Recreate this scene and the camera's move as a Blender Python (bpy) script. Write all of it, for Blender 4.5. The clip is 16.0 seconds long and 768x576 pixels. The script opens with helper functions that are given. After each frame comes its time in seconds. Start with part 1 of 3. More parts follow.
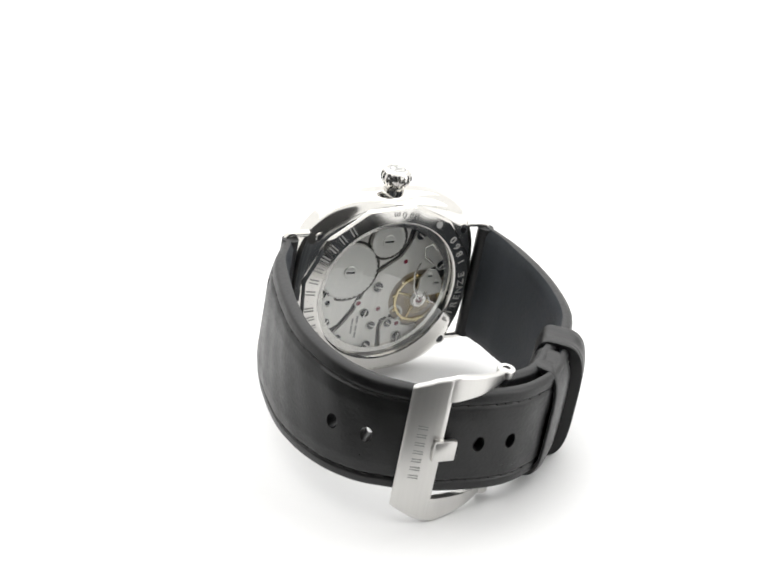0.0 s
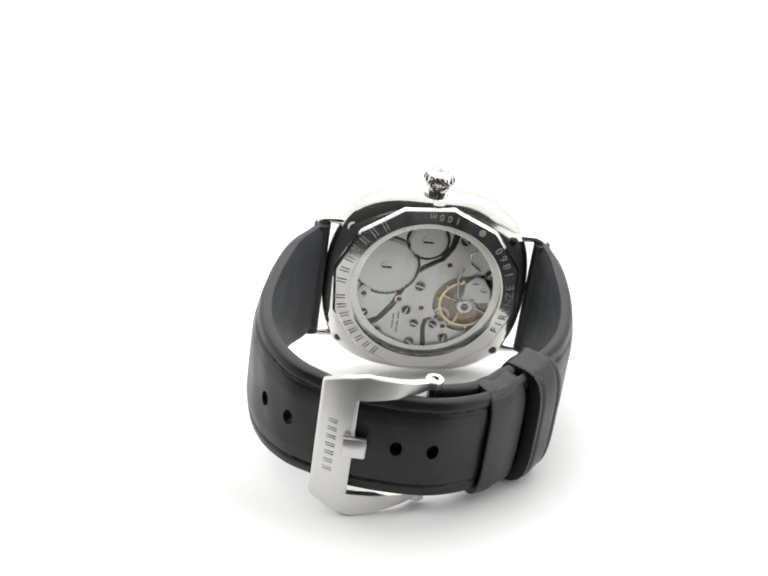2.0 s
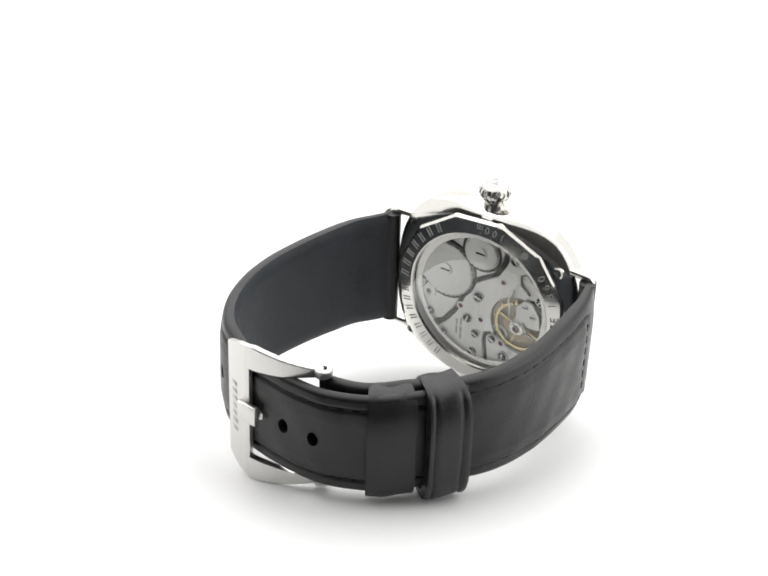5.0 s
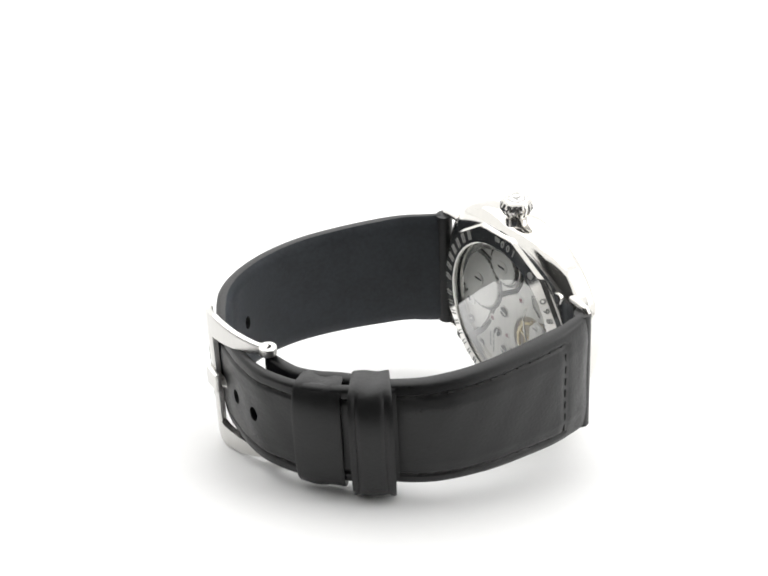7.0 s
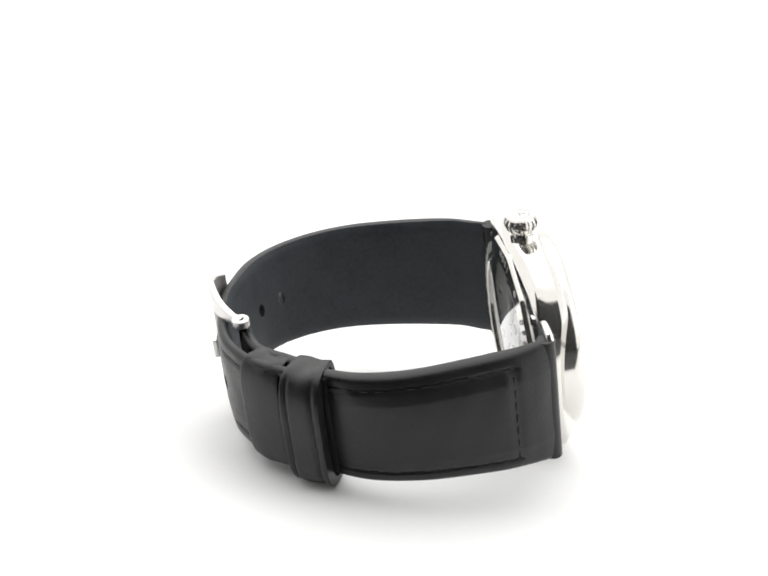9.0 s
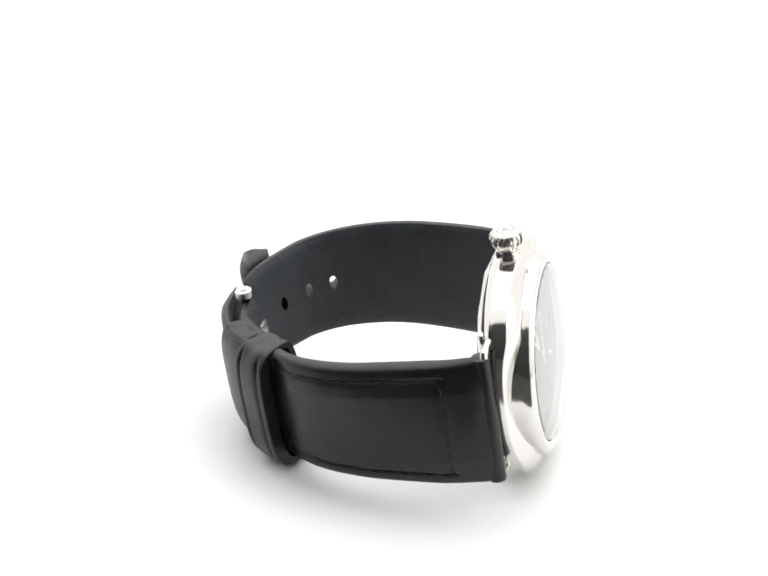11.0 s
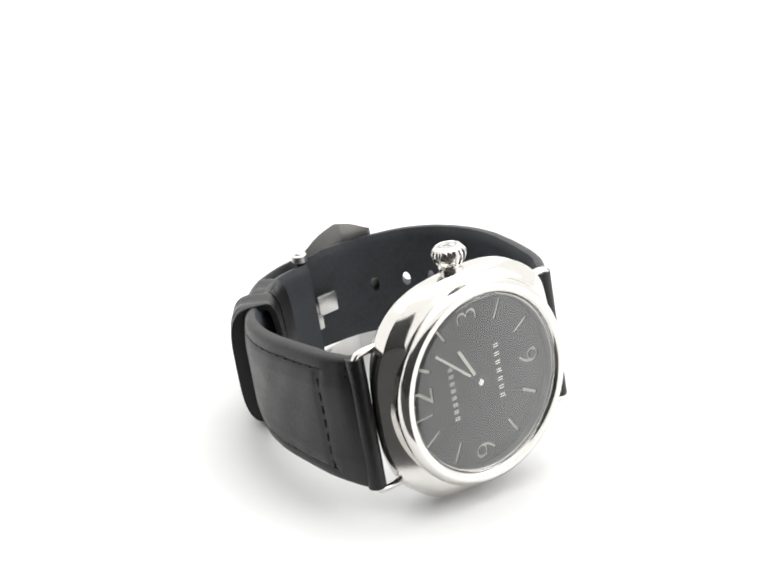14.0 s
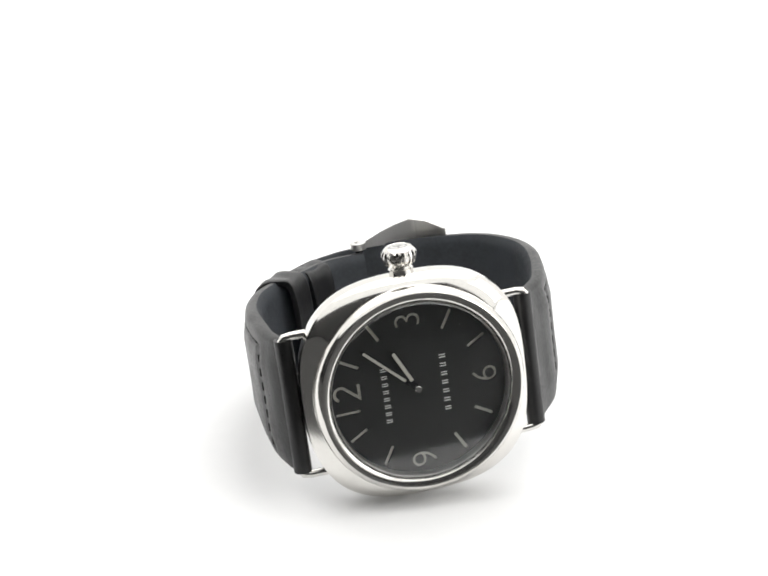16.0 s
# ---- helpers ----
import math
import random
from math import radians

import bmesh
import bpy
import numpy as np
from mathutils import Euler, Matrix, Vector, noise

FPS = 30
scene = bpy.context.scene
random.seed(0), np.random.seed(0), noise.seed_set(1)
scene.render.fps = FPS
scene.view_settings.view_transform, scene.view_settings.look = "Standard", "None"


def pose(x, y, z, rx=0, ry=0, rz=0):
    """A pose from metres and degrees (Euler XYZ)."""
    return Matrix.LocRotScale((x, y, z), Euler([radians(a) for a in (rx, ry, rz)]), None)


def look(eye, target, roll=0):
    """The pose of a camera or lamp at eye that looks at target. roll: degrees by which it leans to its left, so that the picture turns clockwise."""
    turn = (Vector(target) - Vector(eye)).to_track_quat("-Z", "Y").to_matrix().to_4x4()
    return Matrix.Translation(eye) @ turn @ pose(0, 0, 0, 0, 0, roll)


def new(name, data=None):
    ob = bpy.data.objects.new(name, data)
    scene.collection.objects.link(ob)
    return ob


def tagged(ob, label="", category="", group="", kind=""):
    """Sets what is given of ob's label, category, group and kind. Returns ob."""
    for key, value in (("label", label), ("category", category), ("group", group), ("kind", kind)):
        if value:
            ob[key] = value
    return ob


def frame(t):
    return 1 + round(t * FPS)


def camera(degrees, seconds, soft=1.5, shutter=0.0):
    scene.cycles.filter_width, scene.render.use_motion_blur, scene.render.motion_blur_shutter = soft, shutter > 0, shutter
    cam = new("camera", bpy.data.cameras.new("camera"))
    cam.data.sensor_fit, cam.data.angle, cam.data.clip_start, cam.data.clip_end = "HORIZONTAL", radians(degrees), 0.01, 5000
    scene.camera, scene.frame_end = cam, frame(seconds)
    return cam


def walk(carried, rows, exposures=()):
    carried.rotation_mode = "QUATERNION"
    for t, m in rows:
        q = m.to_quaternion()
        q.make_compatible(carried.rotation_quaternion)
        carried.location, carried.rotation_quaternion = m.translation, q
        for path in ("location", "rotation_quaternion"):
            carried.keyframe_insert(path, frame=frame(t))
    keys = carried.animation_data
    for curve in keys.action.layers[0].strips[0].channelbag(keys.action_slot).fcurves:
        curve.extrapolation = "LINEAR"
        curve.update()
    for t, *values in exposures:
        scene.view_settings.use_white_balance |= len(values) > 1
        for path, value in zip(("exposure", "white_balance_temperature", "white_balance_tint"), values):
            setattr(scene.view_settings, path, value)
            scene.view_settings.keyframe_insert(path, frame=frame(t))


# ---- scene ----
# A wristwatch standing on its side turns on a white photo sweep before a still camera.
EYE = (-0.00518, -0.32916, 0.17451)
AIM = (-0.00515, -0.02533, 0.04343)
cam = camera(25.0, 16.0, soft=1.9)
walk(cam, [(0.0, look(EYE, AIM, 0.633)), (16.0, look(EYE, AIM, 0.633))], exposures=[(0.0, 0.0), (16.0, 0.0)])

# ---- light: a white light tent with one soft lamp overhead, and an added side fill ----
world = bpy.data.worlds.new("light_tent")
scene.world = world
world.use_nodes = True
world.node_tree.nodes["Background"].inputs[0].default_value = (1.0, 0.995, 0.975, 1)
world.node_tree.nodes["Background"].inputs[1].default_value = 1.3


def soft_lamp(name, eye, target, size, watts):
    data = bpy.data.lights.new(name, "AREA")
    data.shape, data.size, data.size_y, data.energy = "RECTANGLE", size[0], size[1], watts
    ob = new(name, data)
    ob.matrix_world = look(eye, target)
    return ob


soft_lamp("softbox_overhead", (0.0, 0.35, 1.0), (0, 0, 0), (1.8, 1.5), 13.5)
# unseen fill lamp, added to brighten the right side and its reflections
soft_lamp("side_fill", (0.62, -0.12, 0.34), (0, 0, 0.02), (0.34, 0.42), 1.2)


# ---- materials ----
def material(name, colour, rough=0.5, metal=0.0, spread=0.1, grain=800.0, bump=0.0, coarse=60.0, spec=0.5, coat=0.0, stretch=(1, 1, 1)):
    """A surface with grain at two scales in colour, roughness and relief."""
    m = bpy.data.materials.new(name)
    m.use_nodes = True
    n, l = m.node_tree.nodes, m.node_tree.links
    b = n["Principled BSDF"]
    b.inputs["Metallic"].default_value = metal
    b.inputs["Specular IOR Level"].default_value = spec
    b.inputs["Coat Weight"].default_value = coat
    where = n.new("ShaderNodeTexCoord")
    mapping = n.new("ShaderNodeMapping")
    mapping.inputs["Scale"].default_value = stretch
    l.new(where.outputs["Object"], mapping.inputs["Vector"])
    fine, wide = n.new("ShaderNodeTexNoise"), n.new("ShaderNodeTexNoise")
    for tex, size in ((fine, grain), (wide, coarse)):
        tex.inputs["Scale"].default_value = size
        tex.inputs["Detail"].default_value = 4
        l.new(mapping.outputs[0], tex.inputs["Vector"])
    both = n.new("ShaderNodeMath")
    both.operation = "ADD"
    l.new(fine.outputs[0], both.inputs[0])
    l.new(wide.outputs[0], both.inputs[1])
    ramp = n.new("ShaderNodeMapRange")
    ramp.inputs["From Min"].default_value, ramp.inputs["From Max"].default_value = 0.6, 1.4
    ramp.inputs["To Min"].default_value, ramp.inputs["To Max"].default_value = 1 - spread, 1 + spread
    l.new(both.outputs[0], ramp.inputs["Value"])
    tint = n.new("ShaderNodeVectorMath")
    tint.operation = "SCALE"
    tint.inputs[0].default_value = colour
    l.new(ramp.outputs[0], tint.inputs["Scale"])
    l.new(tint.outputs[0], b.inputs["Base Color"])
    gloss = n.new("ShaderNodeMath")
    gloss.operation, gloss.inputs[1].default_value, gloss.use_clamp = "MULTIPLY", rough, True
    l.new(ramp.outputs[0], gloss.inputs[0])
    l.new(gloss.outputs[0], b.inputs["Roughness"])
    if bump:
        relief = n.new("ShaderNodeBump")
        relief.inputs["Strength"].default_value = bump
        relief.inputs["Distance"].default_value = 0.0003
        l.new(both.outputs[0], relief.inputs["Height"])
        l.new(relief.outputs[0], b.inputs["Normal"])
    return m


def glass_material(name, straight, rough):
    """Thin clear sapphire: it lets the view through and mirrors a little of the room."""
    m = bpy.data.materials.new(name)
    m.use_nodes = True
    n, l = m.node_tree.nodes, m.node_tree.links
    n.clear()
    out, mix, clear, gloss, edge = (n.new("ShaderNode" + k) for k in ("OutputMaterial", "MixShader", "BsdfTransparent", "BsdfGlossy", "LayerWeight"))
    edge.inputs["Blend"].default_value = 0.5
    power, amount = n.new("ShaderNodeMath"), n.new("ShaderNodeMath")
    power.operation, power.inputs[1].default_value = "POWER", 2.1
    amount.operation, amount.inputs[1].default_value, amount.inputs[2].default_value = "MULTIPLY_ADD", 1 - straight, straight
    l.new(edge.outputs["Facing"], power.inputs[0])
    l.new(power.outputs[0], amount.inputs[0])
    clear.inputs[0].default_value = (0.985, 0.99, 0.985, 1)
    gloss.inputs["Roughness"].default_value = rough
    l.new(amount.outputs[0], mix.inputs[0])
    l.new(clear.outputs[0], mix.inputs[1])
    l.new(gloss.outputs[0], mix.inputs[2])
    l.new(mix.outputs[0], out.inputs[0])
    return m


FRONT = -0.062
TABLE = material("dark_table", (0.045, 0.045, 0.045), 0.5, spread=0.1)
FLAG = material("dark_flag", (0.02, 0.02, 0.02), 0.9, spread=0.2)
PAPER = material("white_sweep_paper", (0.77, 0.77, 0.77), 0.6, spread=0.01, grain=300, coarse=4)
LEATHER = material("black_calf_leather", (0.0094, 0.0094, 0.0099), 0.38, spread=0.3, grain=1500, bump=0.2, coarse=140, spec=0.41)
LINING = material("dark_grey_strap_lining", (0.038, 0.042, 0.048), 0.55, spread=0.3, grain=1200, bump=0.15, coarse=90, spec=0.3)
THREAD = material("black_waxed_thread", (0.006, 0.006, 0.006), 0.6, spread=0.2, grain=3000)
STEEL = material("polished_steel", (0.72, 0.705, 0.675), 0.12, 1.0, spread=0.03, grain=900, coarse=50)
BRUSHED = material("brushed_steel", (0.66, 0.65, 0.63), 0.34, 1.0, spread=0.035, grain=1500, coarse=80, bump=0.02, stretch=(1, 0.05, 1))
ENGRAVED = material("matt_etched_grey", (0.34, 0.34, 0.33), 0.7, 0.0, spread=0.1)
DIAL = material("matt_black_dial", (0.007, 0.007, 0.007), 0.55, spread=0.04, grain=900, coarse=80)
LUME = material("cream_luminous_paint", (0.56, 0.545, 0.49), 0.5, spread=0.08, grain=2500)
WHITE_INK = material("white_dial_print", (0.75, 0.75, 0.73), 0.5, spread=0.05)
PLATE = material("rhodium_movement_plate", (0.76, 0.75, 0.72), 0.33, 0.66, spread=0.08, grain=1500, coarse=150, bump=0.03, stretch=(1, 0.08, 1))
# shade between the bridges and round the wheels, put into the colour
DEEP = material("movement_gap_shade", (0.07, 0.065, 0.06), 0.5, 0.6, spread=0.2)
WHEEL = material("snailed_steel_wheel", (0.74, 0.735, 0.71), 0.34, 0.6, spread=0.06, grain=1500)
RECESS = material("gilt_grey_plate", (0.42, 0.36, 0.29), 0.4, 0.5, spread=0.2, grain=1200, coarse=300)
BRASS = material("gilt_brass_balance", (0.74, 0.62, 0.34), 0.25, 1.0, spread=0.1)
RUBY = material("ruby_jewel", (0.2, 0.04, 0.06), 0.1, spread=0.1)
BLUED = material("dark_screw_steel", (0.06, 0.06, 0.065), 0.25, 0.9, spread=0.1)
# near black that stands for the shade inside the buckle's eyes
CAVITY = material("eye_hole_shade", (0.012, 0.012, 0.012), 0.6, spread=0.2)
GLASS = glass_material("sapphire_crystal", 0.085, 0.1)
BACK_GLASS = glass_material("sapphire_window", 0.10, 0.015)
MM = 0.001


# ---- mesh tools, in millimetres ----
def part(name, bm, mat, parent, label="", smooth=True, local=None):
    """Links a bmesh as one mesh object under a thing or a part."""
    for v in bm.verts:
        v.co *= MM
    bmesh.ops.recalc_face_normals(bm, faces=bm.faces)
    mesh = bpy.data.meshes.new(name)
    bm.to_mesh(mesh)
    bm.free()
    return part_of(name, mesh, mat, parent, label, smooth, local)


def part_of(name, mesh, mat, parent, label="", smooth=True, local=None):
    if mat and not mesh.materials:
        mesh.materials.append(mat)
    if smooth:
        mesh.shade_smooth()
        mesh.set_sharp_from_angle(angle=radians(34))
    ob = new(name, mesh)
    ob.parent = parent
    if local:
        ob.matrix_local = local
    return tagged(ob, label)


def at(x, y, z, rx=0, ry=0, rz=0):
    return pose(x * MM, y * MM, z * MM, rx, ry, rz)


def ribbon(bm, rows, closed_u=True, closed_v=False, caps=True):
    """A skin over rows of points; each row is a loop when closed_u."""
    vs = [[bm.verts.new(p) for p in row] for row in rows]
    n, m = len(vs), len(vs[0])
    for i in range(n if closed_v else n - 1):
        for j in range(m if closed_u else m - 1):
            bm.faces.new((vs[i][j], vs[i][(j + 1) % m], vs[(i + 1) % n][(j + 1) % m], vs[(i + 1) % n][j]))
    if caps and not closed_v and closed_u:
        bm.faces.new(vs[0])
        bm.faces.new(vs[-1])
    return bm


def lathe(profile, segs=96, squash=None, closed=True):
    """Turns (radius, z) pairs about z; squash(angle, radius, z) may bend the radius."""
    bm = bmesh.new()
    rows = []
    for i in range(segs):
        a = 2 * math.pi * i / segs
        rows.append([((squash(a, r, z) if squash else r) * math.cos(a), (squash(a, r, z) if squash else r) * math.sin(a), z) for r, z in profile])
    return ribbon(bm, rows, closed_u=closed, closed_v=True)


def disc(r, z0, z1, segs=64, edge=0.15):
    bm = bmesh.new()
    prof = ((r - edge, z0), (r, z0 + edge), (r, z1 - edge), (r - edge, z1)) if z1 > z0 else ((r - edge, z0), (r, z0 - edge), (r, z1 + edge), (r - edge, z1))
    return ribbon(bm, [[(q * math.cos(2 * math.pi * i / segs), q * math.sin(2 * math.pi * i / segs), z) for i in range(segs)] for q, z in prof])


def tube(points, r, segs=12, closed=False):
    bm = bmesh.new()
    pts = [Vector(p) for p in points]
    rows, side = [], None
    for i, p in enumerate(pts):
        a = pts[i - 1] if (i or closed) else p
        b = pts[(i + 1) % len(pts)] if (i < len(pts) - 1 or closed) else p
        d = (b - a).normalized()
        if side is None:
            side = d.orthogonal().normalized()
        side = (side - d * side.dot(d)).normalized()
        up = d.cross(side)
        rows.append([p + (side * math.cos(2 * math.pi * k / segs) + up * math.sin(2 * math.pi * k / segs)) * r for k in range(segs)])
    return ribbon(bm, rows, closed_v=closed)


def block(sx, sy, sz, bevel=0.15, centre=(0, 0, 0), segs=2):
    bm = bmesh.new()
    bmesh.ops.create_cube(bm, size=1.0)
    for v in bm.verts:
        v.co = Vector((v.co.x * sx, v.co.y * sy, v.co.z * sz)) + Vector(centre)
    if bevel:
        bmesh.ops.bevel(bm, geom=bm.edges[:], offset=bevel, segments=segs, affect="EDGES", profile=0.5)
    return bm


def slab(outline, z0, z1, bevel=0.0):
    """A flat plate with the given outline."""
    bm = bmesh.new()
    low = [bm.verts.new((x, y, z0)) for x, y in outline]
    face = bm.faces.new(low)
    top = bmesh.ops.extrude_face_region(bm, geom=[face])
    moved = [v for v in top["geom"] if isinstance(v, bmesh.types.BMVert)]
    for v in moved:
        v.co.z = z1
    if bevel:
        rim = [e for e in bm.edges if all(v in moved for v in e.verts)]
        bmesh.ops.bevel(bm, geom=rim, offset=bevel, segments=2, affect="EDGES", profile=0.5)
    return bm


def spline(points, step):
    """Evenly spaced places and directions on a smooth line through plan points (x, z)."""
    pts = [Vector(p) for p in points]
    pts = [pts[0] * 2 - pts[1]] + pts + [pts[-1] * 2 - pts[-2]]
    dense = []
    for i in range(1, len(pts) - 2):
        p0, p1, p2, p3 = pts[i - 1:i + 3]
        for k in range(24):
            u = k / 24
            dense.append(0.5 * (2 * p1 + (p2 - p0) * u + (2 * p0 - 5 * p1 + 4 * p2 - p3) * u * u + (3 * p1 - p0 - 3 * p2 + p3) * u ** 3))
    dense.append(pts[-2])
    run = [0.0]
    for a, b in zip(dense, dense[1:]):
        run.append(run[-1] + (b - a).length)
    count = max(2, round(run[-1] / step))
    xs = np.interp(np.linspace(0, run[-1], count + 1), run, [p.x for p in dense])
    zs = np.interp(np.linspace(0, run[-1], count + 1), run, [p.y for p in dense])
    places = [Vector((x, z)) for x, z in zip(xs, zs)]
    ways = [(places[min(i + 1, count)] - places[max(i - 1, 0)]).normalized() for i in range(count + 1)]
    return places, ways, run[-1]


def writing(text, size, depth, mat, parent, local, label="", name="numeral", thin=0.0):
    """Raised or engraved characters in the built-in font, as a mesh."""
    data = bpy.data.curves.new(name, "FONT")
    data.offset = -thin * MM
    data.body, data.size, data.extrude, data.align_x, data.align_y = text, size * MM, depth * MM, "CENTER", "CENTER"
    probe = new(name, data)
    mesh = bpy.data.meshes.new_from_object(probe.evaluated_get(bpy.context.evaluated_depsgraph_get()))
    bpy.data.objects.remove(probe)
    return part_of(name, mesh, mat, parent, label, False, local)


# ---- the sweep, its front edge, the dark table and unseen dark panels added for reflections ----
def sheet(name, corners, mat, label, category):
    bm = bmesh.new()
    bm.faces.new([bm.verts.new(Vector(c) / MM) for c in corners])
    ob = part(name, bm, mat, None, smooth=False)
    return tagged(ob, label, category, kind="structure")


def build_sweep():
    # slanted front-right corner lies unseen; its shape is set for the crystal's reflection
    sheet("ground", ((-4, FRONT, 0), (0.046, FRONT, 0), (0.265, -0.30, 0), (4, -0.30, 0), (4, 5, 0), (-4, 5, 0)), PAPER, "seamless white photo sweep paper lying flat", "ground")
    sheet("table", ((-4, -3, -0.006), (4, -3, -0.006), (4, 5, -0.006), (-4, 5, -0.006)), TABLE, "dark table top under the paper", "table")
    # two unseen panels, added so that the facets and crystal mirror something dark
    sheet("flag_front", ((-0.9, -0.5, -0.006), (0.40, -0.5, -0.006), (0.40, -0.5, 0.62), (-0.9, -0.5, 0.62)), FLAG, "unseen dark panel behind the camera, added for dark reflections", "wall")
    sheet("flag_left", ((-0.9, -0.5, -0.006), (-0.9, -0.22, -0.006), (-0.9, -0.22, 0.62), (-0.9, -0.5, 0.62)), FLAG, "unseen dark panel beside the camera, added for dark reflections", "wall")





# ---- the watch: x towards 6 o'clock, y towards the crown, z out of the dial ----
LEAN = pose(-0.00849, 0.02783, 0.02352, 82.107, -6.484, -152.727)
SIX = ((25.9, -5.6), (27.4, -8.2), (31.0, -14.0), (34.3, -24), (36.6, -36), (36.4, -45), (34.1, -53), (30.0, -59.0), (25, -62.5), (18.4, -65.7), (9.6, -67.3), (1.5, -67.4), (-5, -65.4), (-10.2, -62.3), (-15, -57.5), (-18.8, -52.8), (-20.6, -50.2), (-21.4, -48.8))
TWELVE = ((-25.7, -5.6), (-26.5, -8.5), (-27.8, -17.5), (-27.6, -31), (-24.9, -42), (-20.6, -49), (-17, -52), (-12.3, -55.6), (-8, -59.6), (-3.5, -62.0), (3.6, -63.2))
UP = pose(0, 0.0006, -0.0006, 0.4, 0.4, 0)  # the case's own seat between the lugs


def cushion(a, r, z):
    """The radius of a cushion outline: square with full round corners in the middle of the case, round at the bezel."""
    k = max(0.0, min(1.0, (r - 20.65) / 1.35))
    n = 2 + 0.75 * k
    c, s = abs(math.cos(a)), abs(math.sin(a))
    return r / (c ** n + s ** n) ** (1 / n)


def dodecagon(a, r, z):
    """Twelve flats on the outer edge of the screwed back."""
    if r < 19.9:
        return r
    step = math.pi / 6
    return r * math.cos(step / 2) / math.cos(((a - radians(10)) % step) - step / 2)


def swell(pad, s, e):
    """How far the padded leather stands out, e from its edge."""
    return pad * min(1, e / 6) ** 0.6 * np.interp(s, (0, 0.04, 0.1, 0.45, 0.6, 1), (0.25, 0.7, 1, 0.9, 0.5, 0.3)) - 0.35


def lift(s):
    """How far the strap's middle line rises past the lugs."""
    return 0.5 * min(1, s / 0.25)


def band(name, line, half, thick, mat, parent, label, flip, groove, pad, cross, holes=()):
    """A padded leather strap along a plan line (its outer face), with a sunk stitching line."""
    places, ways, length = spline(line, 1.0)
    n = len(places) - 1
    bm, rows = bmesh.new(), []
    for i, (p, d) in enumerate(zip(places, ways)):
        s = i / n
        w = np.interp(s, *half)
        th = np.interp(s, *thick)
        out = Vector((d.y, -d.x)) * flip
        ring = []
        for k in range(65):
            y = -1 + 2 * k / 64
            e = (1 - abs(y)) * w
            h = swell(pad, s, e)
            if groove[0] < s < groove[1]:
                h -= 0.5 * math.exp(-((e - 2.9) / 0.32) ** 2)
            if e > 2.9:
                h -= 0.38 * math.exp(-((s - cross) * length / 0.7) ** 2)
            h += 0.09 * math.sin(5.1 * s * length / 11 + 2.3 * y) * math.sin(2.7 * y + 0.31 * i) * min(1, e / 3)
            h -= 0.9 * max(0, 1 - e / 0.8) ** 2
            ring.append((p.x + out.x * h, y * w + lift(s), p.y + out.y * h))
        for k in range(17):
            y = 1 - 2 * k / 16
            e = (1 - abs(y)) * w
            h = -th + 0.8 * max(0, 1 - e / 0.8) ** 2
            ring.append((p.x + out.x * h, y * w * 0.995 + lift(s), p.y + out.y * h))
        rows.append(ring)
    ribbon(bm, rows)
    bm.faces.ensure_lookup_table()
    for i in range(len(rows) - 1):
        for j in range(65, 81):
            bm.faces[i * 82 + j].material_index = 1
    ob = part(name, bm, mat, parent, label)
    ob.data.materials.append(LINING)
    if holes:
        cut = bmesh.new()
        for spot in holes:
            i = min(range(n + 1), key=lambda k: (places[k] - Vector(spot)).length)
            p, d = places[i], ways[i]
            out = Vector((d.y, -d.x)) * flip
            rows = []
            for h, w in ((3.0, 1.45), (-7.0, 0.55)) if spot[0] > 15 else ((3.0, 1.45), (-1.9, 1.0)):
                rows.append([(p.x + out.x * h + d.x * w * math.cos(a), 1.65 * math.sin(a) + 0.5, p.y + out.y * h + d.y * w * math.cos(a)) for a in (2 * math.pi * q / 20 for q in range(20))])
            ribbon(cut, rows)
        bmesh.ops.recalc_face_normals(cut, faces=cut.faces)
        for v in cut.verts:
            v.co *= MM
        mesh = bpy.data.meshes.new("punch")
        cut.to_mesh(mesh)
        cut.free()
        punch = new("punch", mesh)
        mod = ob.modifiers.new("holes", "BOOLEAN")
        mod.object, mod.operation, mod.solver = punch, "DIFFERENCE", "EXACT"
        done = bpy.data.meshes.new_from_object(ob.evaluated_get(bpy.context.evaluated_depsgraph_get()))
        ob.modifiers.clear()
        ob.data = done
        bpy.data.objects.remove(punch)
        done.shade_smooth()
        done.set_sharp_from_angle(angle=radians(34))
    return ob, places, ways


